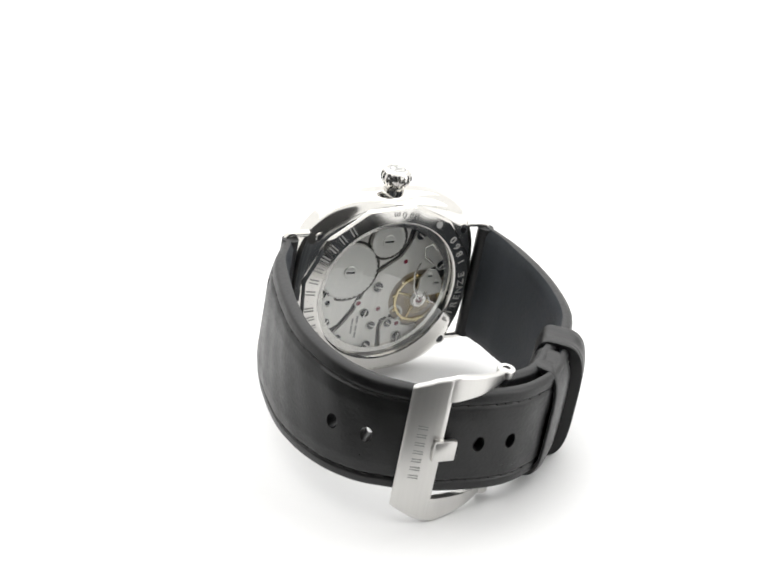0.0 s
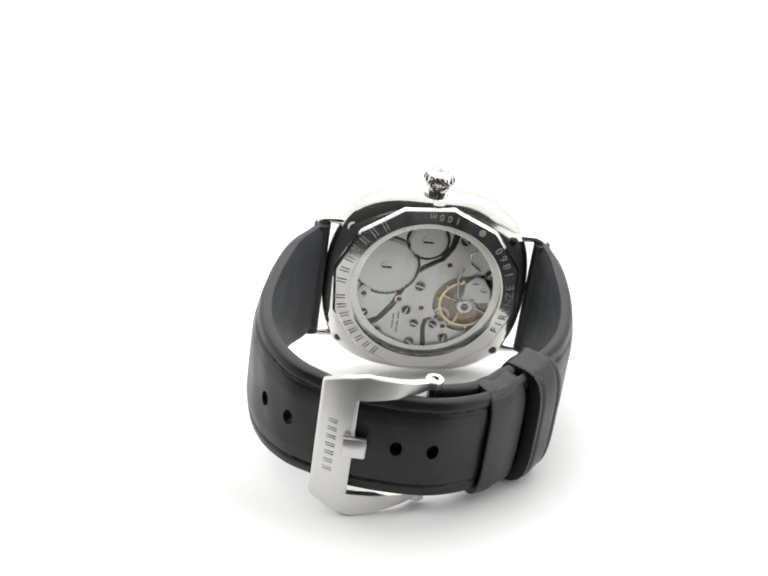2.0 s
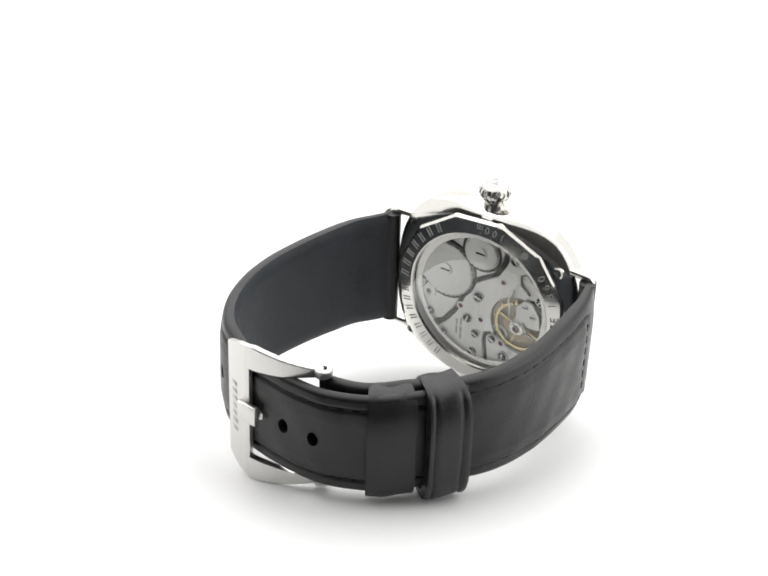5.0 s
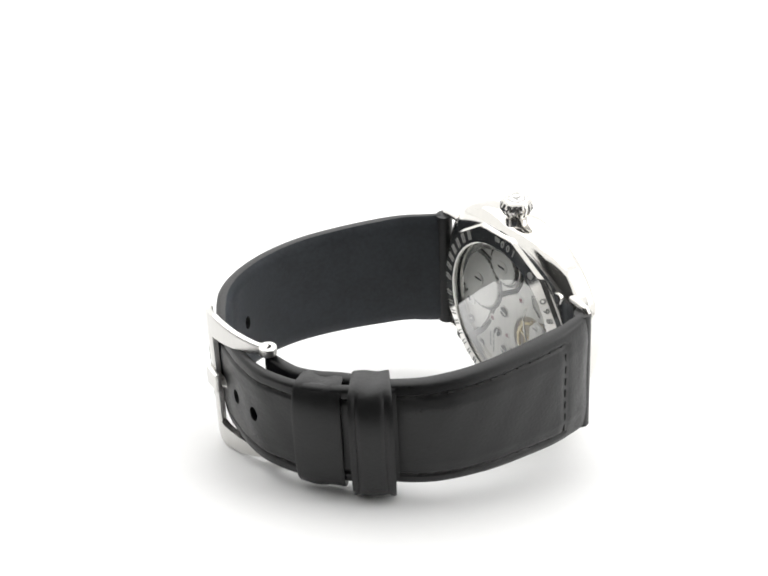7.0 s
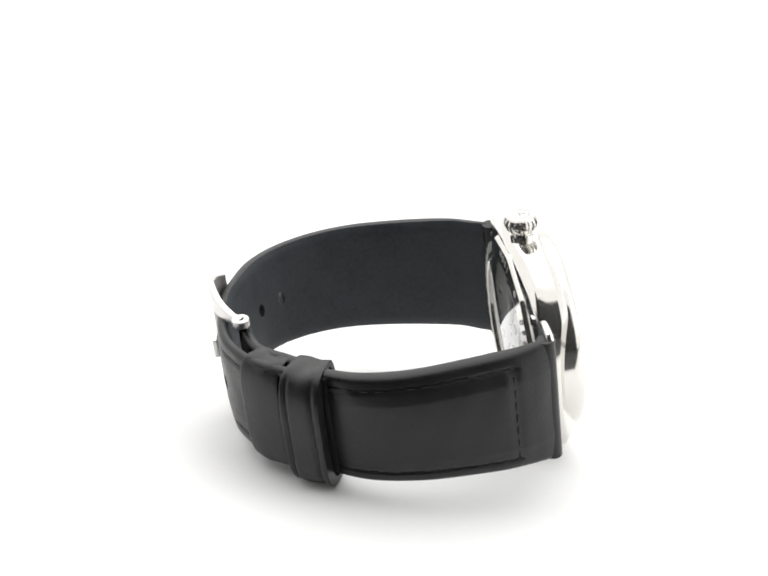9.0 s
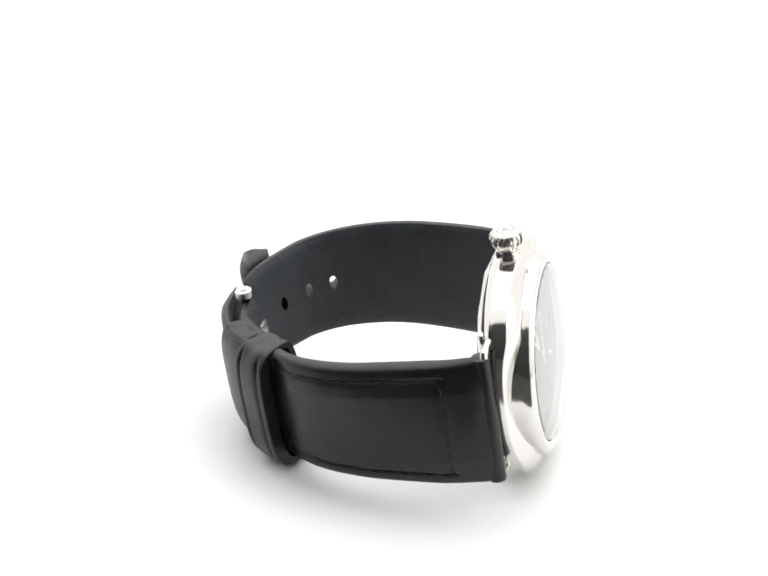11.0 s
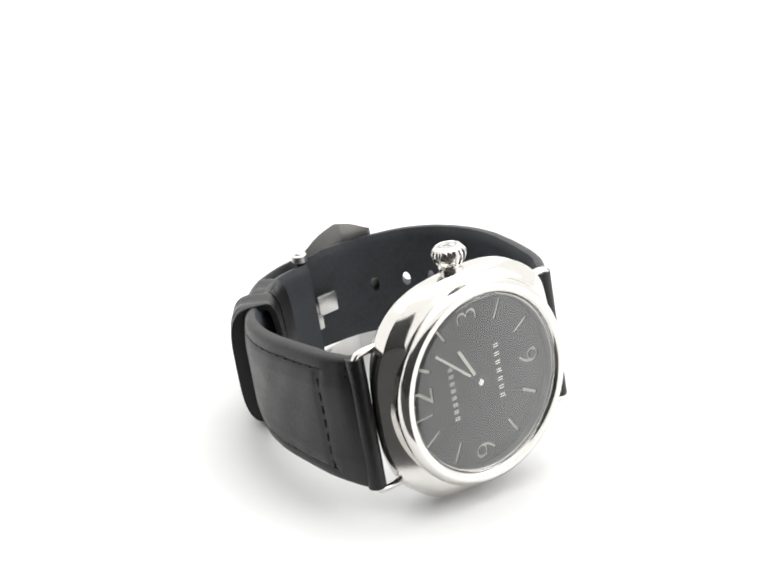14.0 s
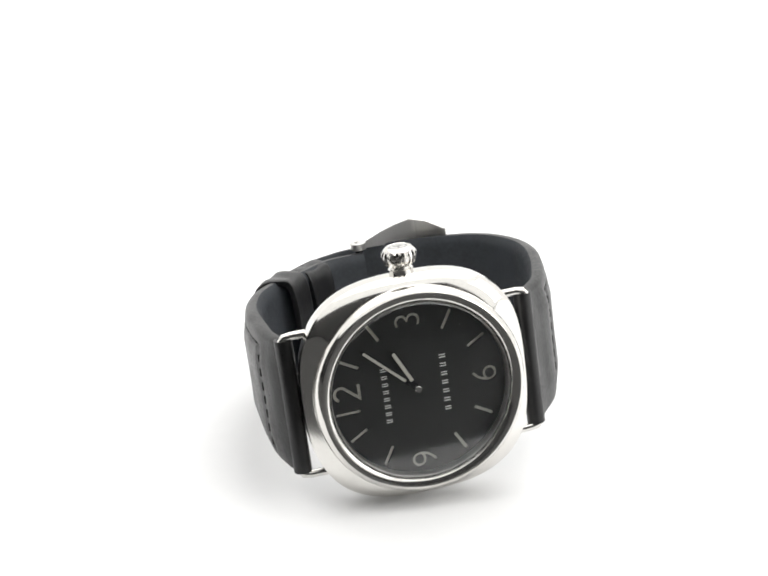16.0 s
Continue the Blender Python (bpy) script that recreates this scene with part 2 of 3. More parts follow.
def stitches(places, ways, flip, s0, s1, half, pad, parent):
    """A row of thread stitches down both edges of a strap, closed by a row across."""
    n = len(places) - 1
    bm = block(1.7, 0.42, 0.5, 0.12, segs=1)
    for v in bm.verts:
        v.co *= MM
    mesh = bpy.data.meshes.new("stitch")
    bm.to_mesh(mesh)
    bm.free()
    i = s0 * n
    while i < s1 * n:
        k = round(i)
        p, d = places[k], ways[k]
        out = Vector((d.y, -d.x)) * flip
        w = np.interp(k / n, *half) - 2.9
        turn = Matrix(((d.x, 0, out.x, 0), (0, 1, 0, 0), (d.y, 0, out.y, 0), (0, 0, 0, 1)))
        low = swell(pad, k / n, 2.9) - 0.42
        for y in (-w, w):
            part_of("stitch", mesh, THREAD, parent, smooth=False, local=Matrix.Translation(((p.x + out.x * low) * MM, (y + lift(k / n)) * MM, (p.y + out.y * low) * MM)) @ turn)
        if i == s0 * n:
            y = -w + 1.5
            while y < w - 1:
                high = swell(pad, k / n, w + 2.9 - abs(y)) - 0.3
                part_of("stitch", mesh, THREAD, parent, smooth=False, local=Matrix.Translation(((p.x + out.x * high) * MM, (y + lift(k / n)) * MM, (p.y + out.y * high) * MM)) @ turn @ pose(0, 0, 0, 0, 0, 90))
                y += 2.9
        i += 2.9


def keeper(line, s, length, low, high, proud, parent, label, ridged=0.0):
    """A leather loop round both straps, standing a little off them."""
    places, ways, total = spline(line, 0.3)
    n = len(places) - 1
    i0, i1 = round((s - length / 2) / total * n), min(n, round((s + length / 2) / total * n))

    def ring(i, inset):
        p, d = places[i], ways[i]
        out = Vector((-d.y, d.x))
        u = (i - i0) / max(1, i1 - i0)
        ridge = -0.42 * ridged * (math.exp(-((u - 0.15) / 0.045) ** 2) + math.exp(-((u - 0.82) / 0.05) ** 2))  # creased borders
        loop = []
        for a in range(56):
            t = 2 * math.pi * a / 56
            c, sn = math.cos(t), math.sin(t)
            y = (low + high) / 2 + ((high - low) / 2 - inset) * math.copysign(abs(c) ** 0.55, c) + 0.15 * math.sin(9 * u + 3 * sn)
            h = -3.2 + ((3.2 + (0.8 if inset > 1 else proud + ridge - inset) if sn > 0 else 4.2 - inset)) * math.copysign(abs(sn) ** (0.6 if sn > 0 else 0.4), sn)
            loop.append((p.x + out.x * h, y, p.y + out.y * h))
        return loop

    steps = list(range(i0, i1 + 1))
    rows = [ring(steps[0], 0.25)] + [ring(i, 0.0 if 0 < k < len(steps) - 1 else 0.1) for k, i in enumerate(steps)] + [ring(steps[-1], 0.25)]
    rows += [ring(i, 1.2) for i in reversed(steps)]
    return part("keeper", ribbon(bmesh.new(), rows, closed_v=True), LEATHER, parent, label)


def build_case(watch):
    up = UP
    rows = []
    for i in range(360):
        a = 2 * math.pi * i / 360
        c, sn = math.cos(a), math.sin(a)
        square = (abs(c) ** 2.75 + abs(sn) ** 2.75) ** (1 / 2.75)
        ring = [(cushion(a, r, z), z) for r, z in ((15.0, -6.6), (19.6, -7.0), (20.7, -6.9), (21.4, -6.3), (22.0, -5.3), (22.4, -4.6), (22.55, -4.1), (22.54, -3.2))]
        for k in range(29):
            r = 22.47 / square + (20.5 - 22.47 / square) * k / 28
            dome = 1.2 - 0.085 * max(0, r * square - 18.3) ** 2.3
            flat = -2.35 + 0.62 * (22.4 - abs(r * c))  # the plane facets beside the strap
            ring.append((r, -0.12 * math.log(math.exp(-dome / 0.12) + math.exp(-flat / 0.12))))
        ring += [(20.0, -2.3), (15.0, -2.5)]
        rows.append([(r * c, r * sn, z) for r, z in ring])
    case = part("case", ribbon(bmesh.new(), rows, closed_v=True), STEEL, watch, "polished steel cushion-shaped case", local=up)
    part("bezel", lathe([(17.75, 0.6), (19.8, 0.0), (20.2, -2.0), (20.75, -2.0), (20.8, 0.9), (20.85, 1.9), (20.5, 2.8), (19.8, 3.3), (18.8, 3.3), (18.2, 3.0), (17.85, 2.4)], 128), STEEL, watch, "polished round steel bezel", local=up)
    part("crystal", ribbon(bmesh.new(), [[(r * math.cos(2 * math.pi * k / 96), r * math.sin(2 * math.pi * k / 96), z) for k in range(96)] for r, z in [(17.9, 2.2), (17.85, 2.9)] + [(17.5 * q + 0.05, 3.2 + 0.8 * (1 - q * q)) for q in (1 - i / 14 for i in range(15))]], caps=False), GLASS, watch, "clear sapphire crystal", local=up).visible_shadow = False
    back = part("case_back", lathe([(16.7, -7.2), (16.7, -8.0), (17.0, -8.2), (20.5, -7.7), (20.9, -7.3), (21.2, -6.3)], 192, dodecagon), STEEL, watch, "polished steel screw-down display back", local=up)
    part("back_crystal", ribbon(bmesh.new(), [[(r * math.cos(2 * math.pi * k / 96), r * math.sin(2 * math.pi * k / 96), z) for k in range(96)] for r, z in ((16.75, -7.5), (16.7, -7.85), (16.4, -7.95), (0.05, -7.95))], caps=False), BACK_GLASS, watch, "clear sapphire window", local=up).visible_shadow = False
    return case, back


def build_lugs(watch):
    for sx in (-1, 1):
        pts = []
        for y in (-14.4, 14.4):
            run = [(17.0, y * 0.98, -4.9), (20, y, -4.9), (22.6, y, -5.0), (24.1, y * 0.985, -5.0), (24.7, y * 0.94, -5.0)]
            pts += run if y < 0 else run[::-1]
        part("wire_lug", tube([(sx * x, y, z) for x, y, z in pts], 0.8), STEEL, watch, "polished steel wire lug")
        for y in (-14.0, 14.0):
            screw = part("lug_screw", disc(0.85, 0, -0.9, 20, 0.1), BLUED, watch, "small dark slotted screw", local=at(sx * 17.4, y, -6.2))
            part("collar", lathe([(0.95, 0.2), (1.35, 0.2), (1.35, -0.7), (0.95, -0.7)], 24), STEEL, screw, "polished screw collar")


def build_crown(watch):
    def flute(k, z):
        return 1 + (0.06 * (1 if math.cos(2 * math.pi * k * 18 / 108) > -0.2 else -1) if 0.9 < z < 3.5 else 0)

    crown = part("crown", ribbon(bmesh.new(), [[(r * flute(k, z) * math.cos(2 * math.pi * k / 108), r * flute(k, z) * math.sin(2 * math.pi * k / 108), z) for k in range(108)]
        for r, z in ((2.4, -2.4), (2.4, 0.1), (1.95, 0.2), (1.95, 0.5), (2.3, 0.7), (2.65, 1.1), (3.05, 1.8), (3.28, 2.6), (3.22, 3.3), (2.95, 3.9), (2.55, 4.35), (2.2, 4.5), (2.0, 4.35))]), STEEL, watch, "fluted polished steel onion crown", local=UP @ at(0.3, 23.2, -3.4, -90, 0, 0))
    part("logo_plate", disc(1.95, 4.3, 4.42, 32, 0.05), BRUSHED, crown, "small round emblem on the crown")
    part("emblem_ring", lathe([(1.55, 4.4), (1.8, 4.4), (1.8, 4.46), (1.55, 4.46)], 40), ENGRAVED, crown, "engraved ring on the crown")
    part("emblem_bar", block(1.7, 0.45, 0.06, 0, (0, 0.3, 4.45)), ENGRAVED, crown, smooth=False)
    part("emblem_bar", block(0.4, 1.1, 0.06, 0, (0, -0.5, 4.45)), ENGRAVED, crown, smooth=False)


def sink(dial, cutters):
    """Cuts the hour figures out of the dial, so that the luminous plate shows from below."""
    for cutter in cutters:
        bm = bmesh.new()
        bm.from_mesh(cutter.data)
        bmesh.ops.remove_doubles(bm, verts=bm.verts, dist=2e-6)
        if max(v.co.z for v in bm.verts) < 1e-5:
            top = bmesh.ops.extrude_face_region(bm, geom=bm.faces[:])
            for v in top["geom"]:
                if isinstance(v, bmesh.types.BMVert):
                    v.co.z += 0.8 * MM
        bmesh.ops.recalc_face_normals(bm, faces=bm.faces)
        bm.to_mesh(cutter.data)
        bm.free()
        for solver in ("EXACT", "MANIFOLD"):
            mod = dial.modifiers.new("cut", "BOOLEAN")
            mod.object, mod.operation, mod.solver = cutter, "DIFFERENCE", solver
            bpy.context.view_layer.update()
            done = bpy.data.meshes.new_from_object(dial.evaluated_get(bpy.context.evaluated_depsgraph_get()))
            dial.modifiers.clear()
            if len(done.polygons) > len(dial.data.polygons):
                dial.data = done
                break
        bpy.data.objects.remove(cutter)
    dial.data.materials.clear()
    dial.data.materials.append(DIAL)
    dial.data.shade_flat()


def figure_two(stroke, z0, z1):
    """The figure 2 as one bent bar."""
    pts = [Vector((1.3 * math.cos(radians(a)), 1.25 + 1.3 * math.sin(radians(a)))) for a in range(160, -41, -20)]
    pts += [Vector((-1.4, -2.35)), Vector((1.5, -2.35))]
    rows = []
    for i, p in enumerate(pts):
        a, b = pts[max(i - 1, 0)], pts[min(i + 1, len(pts) - 1)]
        e, f = (p - a).normalized(), (b - p).normalized()
        d = (e + f).normalized()
        w = Vector((-d.y, d.x)) * stroke / 2 / max(0.45, d.dot(f) if f.length else 1, d.dot(e) if e.length else 0)
        rows.append([(p.x - w.x, p.y - w.y, z0), (p.x + w.x, p.y + w.y, z0), (p.x + w.x, p.y + w.y, z1), (p.x - w.x, p.y - w.y, z1)])
    return ribbon(bmesh.new(), rows)


def build_dial(watch):
    dial = part("dial", disc(18.6, -0.6, 0.1, 96, 0.1), DIAL, watch, "matt black dial", local=UP @ at(-0.3, -0.1, 0.2))
    part("rehaut", lathe([(17.4, 0.1), (17.9, 0.1), (17.9, 1.6), (17.6, 1.6)], 96), BRUSHED, watch, "thin steel ring round the dial", local=UP @ at(0, 0, 0.5))
    cutters = []
    for text, x, y in (("1", -13.8, -2.35), ("3", 0, 14.0), ("6", 13.9, 0), ("9", 0, -14.8)):
        cutters.append(writing(text, 7.4, 0, LUME, dial, at(x, y, -0.3, 0, 0, 90), thin=0.08))
        writing(text, 7.4, 0.06, LUME, dial, at(x, y, -0.24, 0, 0, 90), "cream luminous hour numeral", thin=0.1)
    cutters.append(part("slot_cut", figure_two(0.68, -0.4, 0.4), LUME, dial, smooth=False, local=at(-13.8, 1.75, 0.1, 0, 0, 90)))
    part("numeral", figure_two(0.64, -0.06, 0.06), LUME, dial, "cream luminous hour numeral", False, at(-13.8, 1.75, -0.24, 0, 0, 90))
    for h in range(12):
        if h % 3:
            a = radians(180 - 30 * h)
            cutters.append(part("slot_cut", block(4.05, 0.66, 0.8, 0), LUME, dial, smooth=False, local=at(14.6 * math.cos(a), 14.6 * math.sin(a), 0.1, 0, 0, math.degrees(a))))
            part("hour_marker", block(4.0, 0.62, 0.12, 0), LUME, dial, smooth=False, local=at(14.6 * math.cos(a), 14.6 * math.sin(a), -0.24, 0, 0, math.degrees(a)))
    sink(dial, cutters)
    for i in range(7):
        part("brand_mark", two_bars(0.85, 1.25, 0.1), WHITE_INK, dial, smooth=False, local=at(5.6, -5.3 + 1.8 * i, 0.15, 0, 0, 90))
    for i in range(8):
        part("model_mark", two_bars(0.75, 1.2, 0.1), WHITE_INK, dial, smooth=False, local=at(-6.3, -5.6 + 1.5 * i, 0.15, 0, 0, 90))
    for name, tip, w in (("hour_pointer", (-4.3, 8.6), 1.0), ("minute_pointer", (-10.5, 10.0), 0.75)):
        d = Vector(tip)
        a = math.degrees(math.atan2(d.y, d.x))
        long = d.length
        z = 0.55 if w > 0.9 else 0.85
        pointer = part(name, slab([(-0.5, -w * 0.4), (long * 0.15, -w / 2), (long * 0.9, -w / 2), (long, 0), (long * 0.9, w / 2), (long * 0.15, w / 2), (-0.5, w * 0.4)], z, z + 0.18), BLUED, dial, "slim pointer", False, at(0, 0, 0, 0, 0, a))
        part("lume_strip", block(long * 0.72, w * 0.72, 0.08, 0, (long * 0.58, 0, z + 0.21)), LUME, pointer, smooth=False)
    part("centre_cap", disc(0.7, 0.5, 1.25, 24, 0.1), STEEL, dial)


def build_movement(watch):
    # base coloured dark for the shade in the gaps between the bridges
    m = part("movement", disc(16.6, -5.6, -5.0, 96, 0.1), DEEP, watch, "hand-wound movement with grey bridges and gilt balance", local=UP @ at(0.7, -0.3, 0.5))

    def arc(cx, cy, r, a0, a1, k=24):
        return [(cx + r * math.cos(radians(a0 + (a1 - a0) * i / k)), cy + r * math.sin(radians(a0 + (a1 - a0) * i / k))) for i in range(k + 1)]

    # looked at from behind, x runs to the left
    seam = [(-5.3, 10.6), (-3.6, 7.6), (0.0, 5.3), (2.6, 3.2), (4.3, -1.0), (5.9, -5.0), (8.5, -8.7)]
    hub = Vector((-10.0, -3.2))
    bx, by = hub
    part("bridge", slab(arc(0, 0, 15.9, -39, 110, 44) + [(x + 0.55, y + 0.35) for x, y in seam], -5.7, -6.45, 0.14), PLATE, m, "grey brushed barrel bridge", False)
    part("bridge", slab(arc(0, 0, 15.9, -96, -47, 16) + [(x - 0.5, y - 0.3) for x, y in reversed(seam)] + arc(0, 0, 15.9, 117, 160, 14) + [(-12.6, 4.2)] + arc(bx, by, 7.0, 98, -32, 26) + [(-1.5, -8.0), (-1.1, -10.2), (-1.5, -13.2)], -5.7, -6.4, 0.14), PLATE, m, "grey brushed train bridge", False)
    part("bridge", slab(arc(0, 0, 15.9, -101, -131, 10) + arc(bx, by, 7.1, -100, -42, 14) + [(-2.5, -8.6), (-2.2, -10.4), (-2.6, -13.2)], -5.7, -6.3, 0.12), PLATE, m, "grey brushed escape bridge", False)
    for x, y, r, teeth in ((8.5, 5.0, 6.6, 72), (0.2, 12.0, 4.0, 44)):
        bm, rows = bmesh.new(), []
        for q, z in ((r - 0.5, -6.5), (r, -6.55), (r, -7.0), (r - 0.4, -7.1), (1.2, -7.1), (1.1, -6.95)):
            rows.append([((q * (1 + 0.022 * (1 if (k // 2) % 2 else -1) * (q > r - 0.1))) * math.cos(math.pi * k / teeth), (q * (1 + 0.022 * (1 if (k // 2) % 2 else -1) * (q > r - 0.1))) * math.sin(math.pi * k / teeth), z) for k in range(2 * teeth)])
        wheel = part("ratchet_wheel", ribbon(bm, rows), WHEEL, m, "toothed steel winding wheel", False, local=at(x, y, 0))
        part("wheel_ring", lathe([(r * 0.55, -7.09), (r * 0.55, -7.13), (r * 0.6, -7.13), (r * 0.6, -7.09)], 64), PLATE, wheel)
        part("wheel_screw", disc(1.5, -7.0, -7.35, 32, 0.1), WHEEL, wheel, "", False)
        # dark ring painted as the wheel's shade on the bridge
        part("shade_ring", lathe([(r + 0.25, -6.42), (r + 0.85, -6.42), (r + 0.85, -6.5), (r + 0.25, -6.5)], 64), DEEP, wheel)
        part("slot", block(2.2, 0.4, 0.1, 0, (0, 0, -7.36)), BLUED, wheel, smooth=False)
    for x, y, r in ((0.4, 0.4, 1.1), (2.7, -6.0, 1.0), (12.2, -7.6, 1.0), (8.6, -12.0, 1.0), (0.5, -9.3, 0.9), (-3.7, -9.1, 0.9), (0.9, -14.2, 1.0), (-6.6, -12.6, 1.0), (-8.0, 12.7, 1.1), (-14.7, 4.9, 1.0)):
        screw = part("screw", disc(r, -6.35, -6.85, 24, 0.16), BLUED, m, "dark slotted screw", local=at(x, y, 0, 0, 0, 40 * x))
        part("sink", lathe([(r + 0.05, -6.3), (r + 0.4, -6.3), (r + 0.4, -6.52), (r + 0.05, -6.46)], 28), WHEEL, screw, "bright polished countersink")
        part("slot", block(2 * r - 0.3, 0.32, 0.1, 0, (0, 0, -6.85)), WHEEL, screw, smooth=False)
    for x, y in ((-0.6, -5.2), (4.6, -3.4), (-6.0, -9.4), (-5.4, 6.3)):
        setting = part("jewel_setting", lathe([(0.6, -6.35), (1.0, -6.35), (1.0, -6.5), (0.6, -6.5)], 28), WHEEL, m, local=at(x, y, 0))
        part("jewel", disc(0.58, -6.3, -6.5, 20, 0.1), RUBY, setting)
    part("balance_recess", disc(6.9, -5.6, -5.75, 48, 0.05), RECESS, m, "warm grey plate under the balance", local=at(bx, by, 0))
    part("escape_wheel", lathe([(1.5, -5.9), (2.1, -5.9), (2.1, -6.1), (1.5, -6.1)], 40), WHEEL, m, local=at(-5.2, -7.0, 0))
    balance = part("balance_wheel", lathe([(5.2, -6.0), (5.75, -6.0), (5.75, -6.6), (5.2, -6.6)], 64), BRASS, m, "gilt balance wheel", local=at(bx, by, 0))
    part("spoke", block(10.6, 0.55, 0.3, 0.05, (0, 0, -6.3)), BRASS, balance, local=at(0, 0, 0, 0, 0, 60))
    part("spoke", block(10.6, 0.55, 0.3, 0.05, (0, 0, -6.33)), BRASS, balance, local=at(0, 0, 0, 0, 0, 150))
    for k in range(10):
        a = radians(36 * k + 12)
        part("rim_screw", disc(0.3, -6.1, -6.5, 12, 0.05), BRASS, balance, local=at(6.0 * math.cos(a), 6.0 * math.sin(a), 0))
    coil = []
    for i in range(140):
        a = i / 140 * 2 * math.pi * 5
        coil.append(((1.0 + 2.6 * i / 140) * math.cos(a), (1.0 + 2.6 * i / 140) * math.sin(a), -6.75))
    part("hairspring", tube(coil, 0.07, 5), BRASS, balance)
    part("balance_cock", slab(arc(bx, by, 1.9, 150, 385, 20) + [(bx + 0.6, by + 2.6), (-9.4, 2.2), (-11.4, 4.4), (-13.4, 4.0), (-15.2, 1.2), (-15.4, -1.8), (-13.0, -2.2)], -6.85, -7.35, 0.14), PLATE, m, "grey balance cock", False)
    for x, y in ((-13.6, 1.0), (-11.6, 2.8)):
        pin = part("cock_screw", disc(0.75, -7.3, -7.6, 20, 0.12), WHEEL, m, "bright slotted screw", local=at(x, y, 0))
        part("slot", block(1.2, 0.25, 0.1, 0, (0, 0, -7.6)), BLUED, pin, smooth=False)
    part("regulator", tube([(bx, by, -7.5), (-8.2, -0.4, -7.55), (-7.6, 3.6, -7.55), (-8.6, 6.4, -7.5)], 0.24, 8), STEEL, m, "slim steel regulator arm")
    part("regulator", tube([(bx, by, -7.5), (-11.4, -1.2, -7.55), (-12.8, -3.6, -7.55), (-14.6, -4.4, -7.5)], 0.24, 8), STEEL, m, "slim steel regulator arm")
    ring = part("regulator_ring", lathe([(1.0, -7.35), (1.55, -7.35), (1.55, -7.7), (1.0, -7.7)], 32), STEEL, m, local=at(bx, by, 0))
    part("jewel", disc(0.7, -7.4, -7.6, 20, 0.15), RUBY, ring)
    part("swan_spring", tube([(-12.2, 5.6, -6.7), (-10.0, 7.4, -6.7), (-9.6, 9.6, -6.7), (-11.2, 10.4, -6.7), (-12.6, 9.0, -6.7)], 0.22, 8), STEEL, m, "curved steel spring")
    click = part("click", lathe([(1.0, -6.4), (1.7, -6.4), (1.7, -6.8), (1.0, -6.8)], 32), WHEEL, m, "small steel click", local=at(12.6, -2.4, 0))
    part("click_pawl", slab([(-1.2, -0.6), (1.0, -0.9), (2.2, 0.8), (0.4, 2.0), (-0.9, 1.0)], -6.5, -6.85, 0.1), WHEEL, click, "", False)
    part("click_spring", tube([(1.4, 0.6, -6.7), (0.6, 2.4, -6.7), (-1.2, 2.0, -6.7)], 0.18, 8), BLUED, click)
    part("click_screw", disc(0.6, -6.6, -6.95, 18, 0.1), BLUED, click)
    # two lines of print that cannot be read
    for x, words in ((4.2, ((-7.6, 1.9), (-9.7, 1.4), (-11.4, 1.5))), (5.3, ((-8.0, 1.5), (-10.0, 2.0)))):
        for y, long in words:
            part("print_line", block(0.45, long, 0.05, 0, (0, 0, 0)), ENGRAVED, m, smooth=False, local=at(x, y, -6.43))
    return m


def two_bars(w, h, depth):
    """A letter-sized pair of plain strokes that stands for a brand's letter."""
    bm = block(w * 0.22, h, depth, 0, (-w * 0.3, 0, 0))
    other = block(w * 0.22, h, depth, 0, (w * 0.3, 0, 0))
    mesh = bpy.data.meshes.new("stroke")
    other.to_mesh(mesh)
    other.free()
    bm.from_mesh(mesh)
    bpy.data.meshes.remove(mesh)
    return bm


def build_back_marks(back):
    def spot(a, inward, r=18.75):
        """A place on the ring, by its angle as seen from behind, for a character that reads from there."""
        c, s = math.cos(radians(a)), math.sin(radians(a))
        u, w = (c, s), (s, -c)
        if inward:
            u, w = (-c, -s), (-s, c)
        return Matrix(((-w[0], -u[0], 0, -c * r * MM), (w[1], u[1], 0, s * r * MM), (0, 0, -1, -7.97 * MM), (0, 0, 0, 1))) @ pose(0, 0, 0, 8.2 if inward else -8.2, 0, 0)

    for i in range(7):
        part("brand_mark", two_bars(1.25, 2.1, 0.1), ENGRAVED, back, smooth=False, local=spot(177 - 8.6 * i, False))
    for i in range(8):
        part("brand_mark", two_bars(1.15, 2.1, 0.1), ENGRAVED, back, smooth=False, local=spot(240 - 7.2 * i, False))
    for i, ch in enumerate("FIRENZE"):
        writing(ch, 2.5, 0.05, ENGRAVED, back, spot(-27 + 5.9 * i, True), name="engraved_letter")
    for i, ch in enumerate("1860"):
        writing(ch, 2.5, 0.05, ENGRAVED, back, spot(19 + 6.6 * i, True), name="engraved_numeral")
    for i, ch in enumerate("100m"):
        writing(ch, 2.1, 0.05, ENGRAVED, back, spot(76 + 5.6 * i, True), name="engraved_letter")
    part("hallmark", disc(0.8, 0, 0.06, 16, 0.02), ENGRAVED, back, local=spot(57, True))


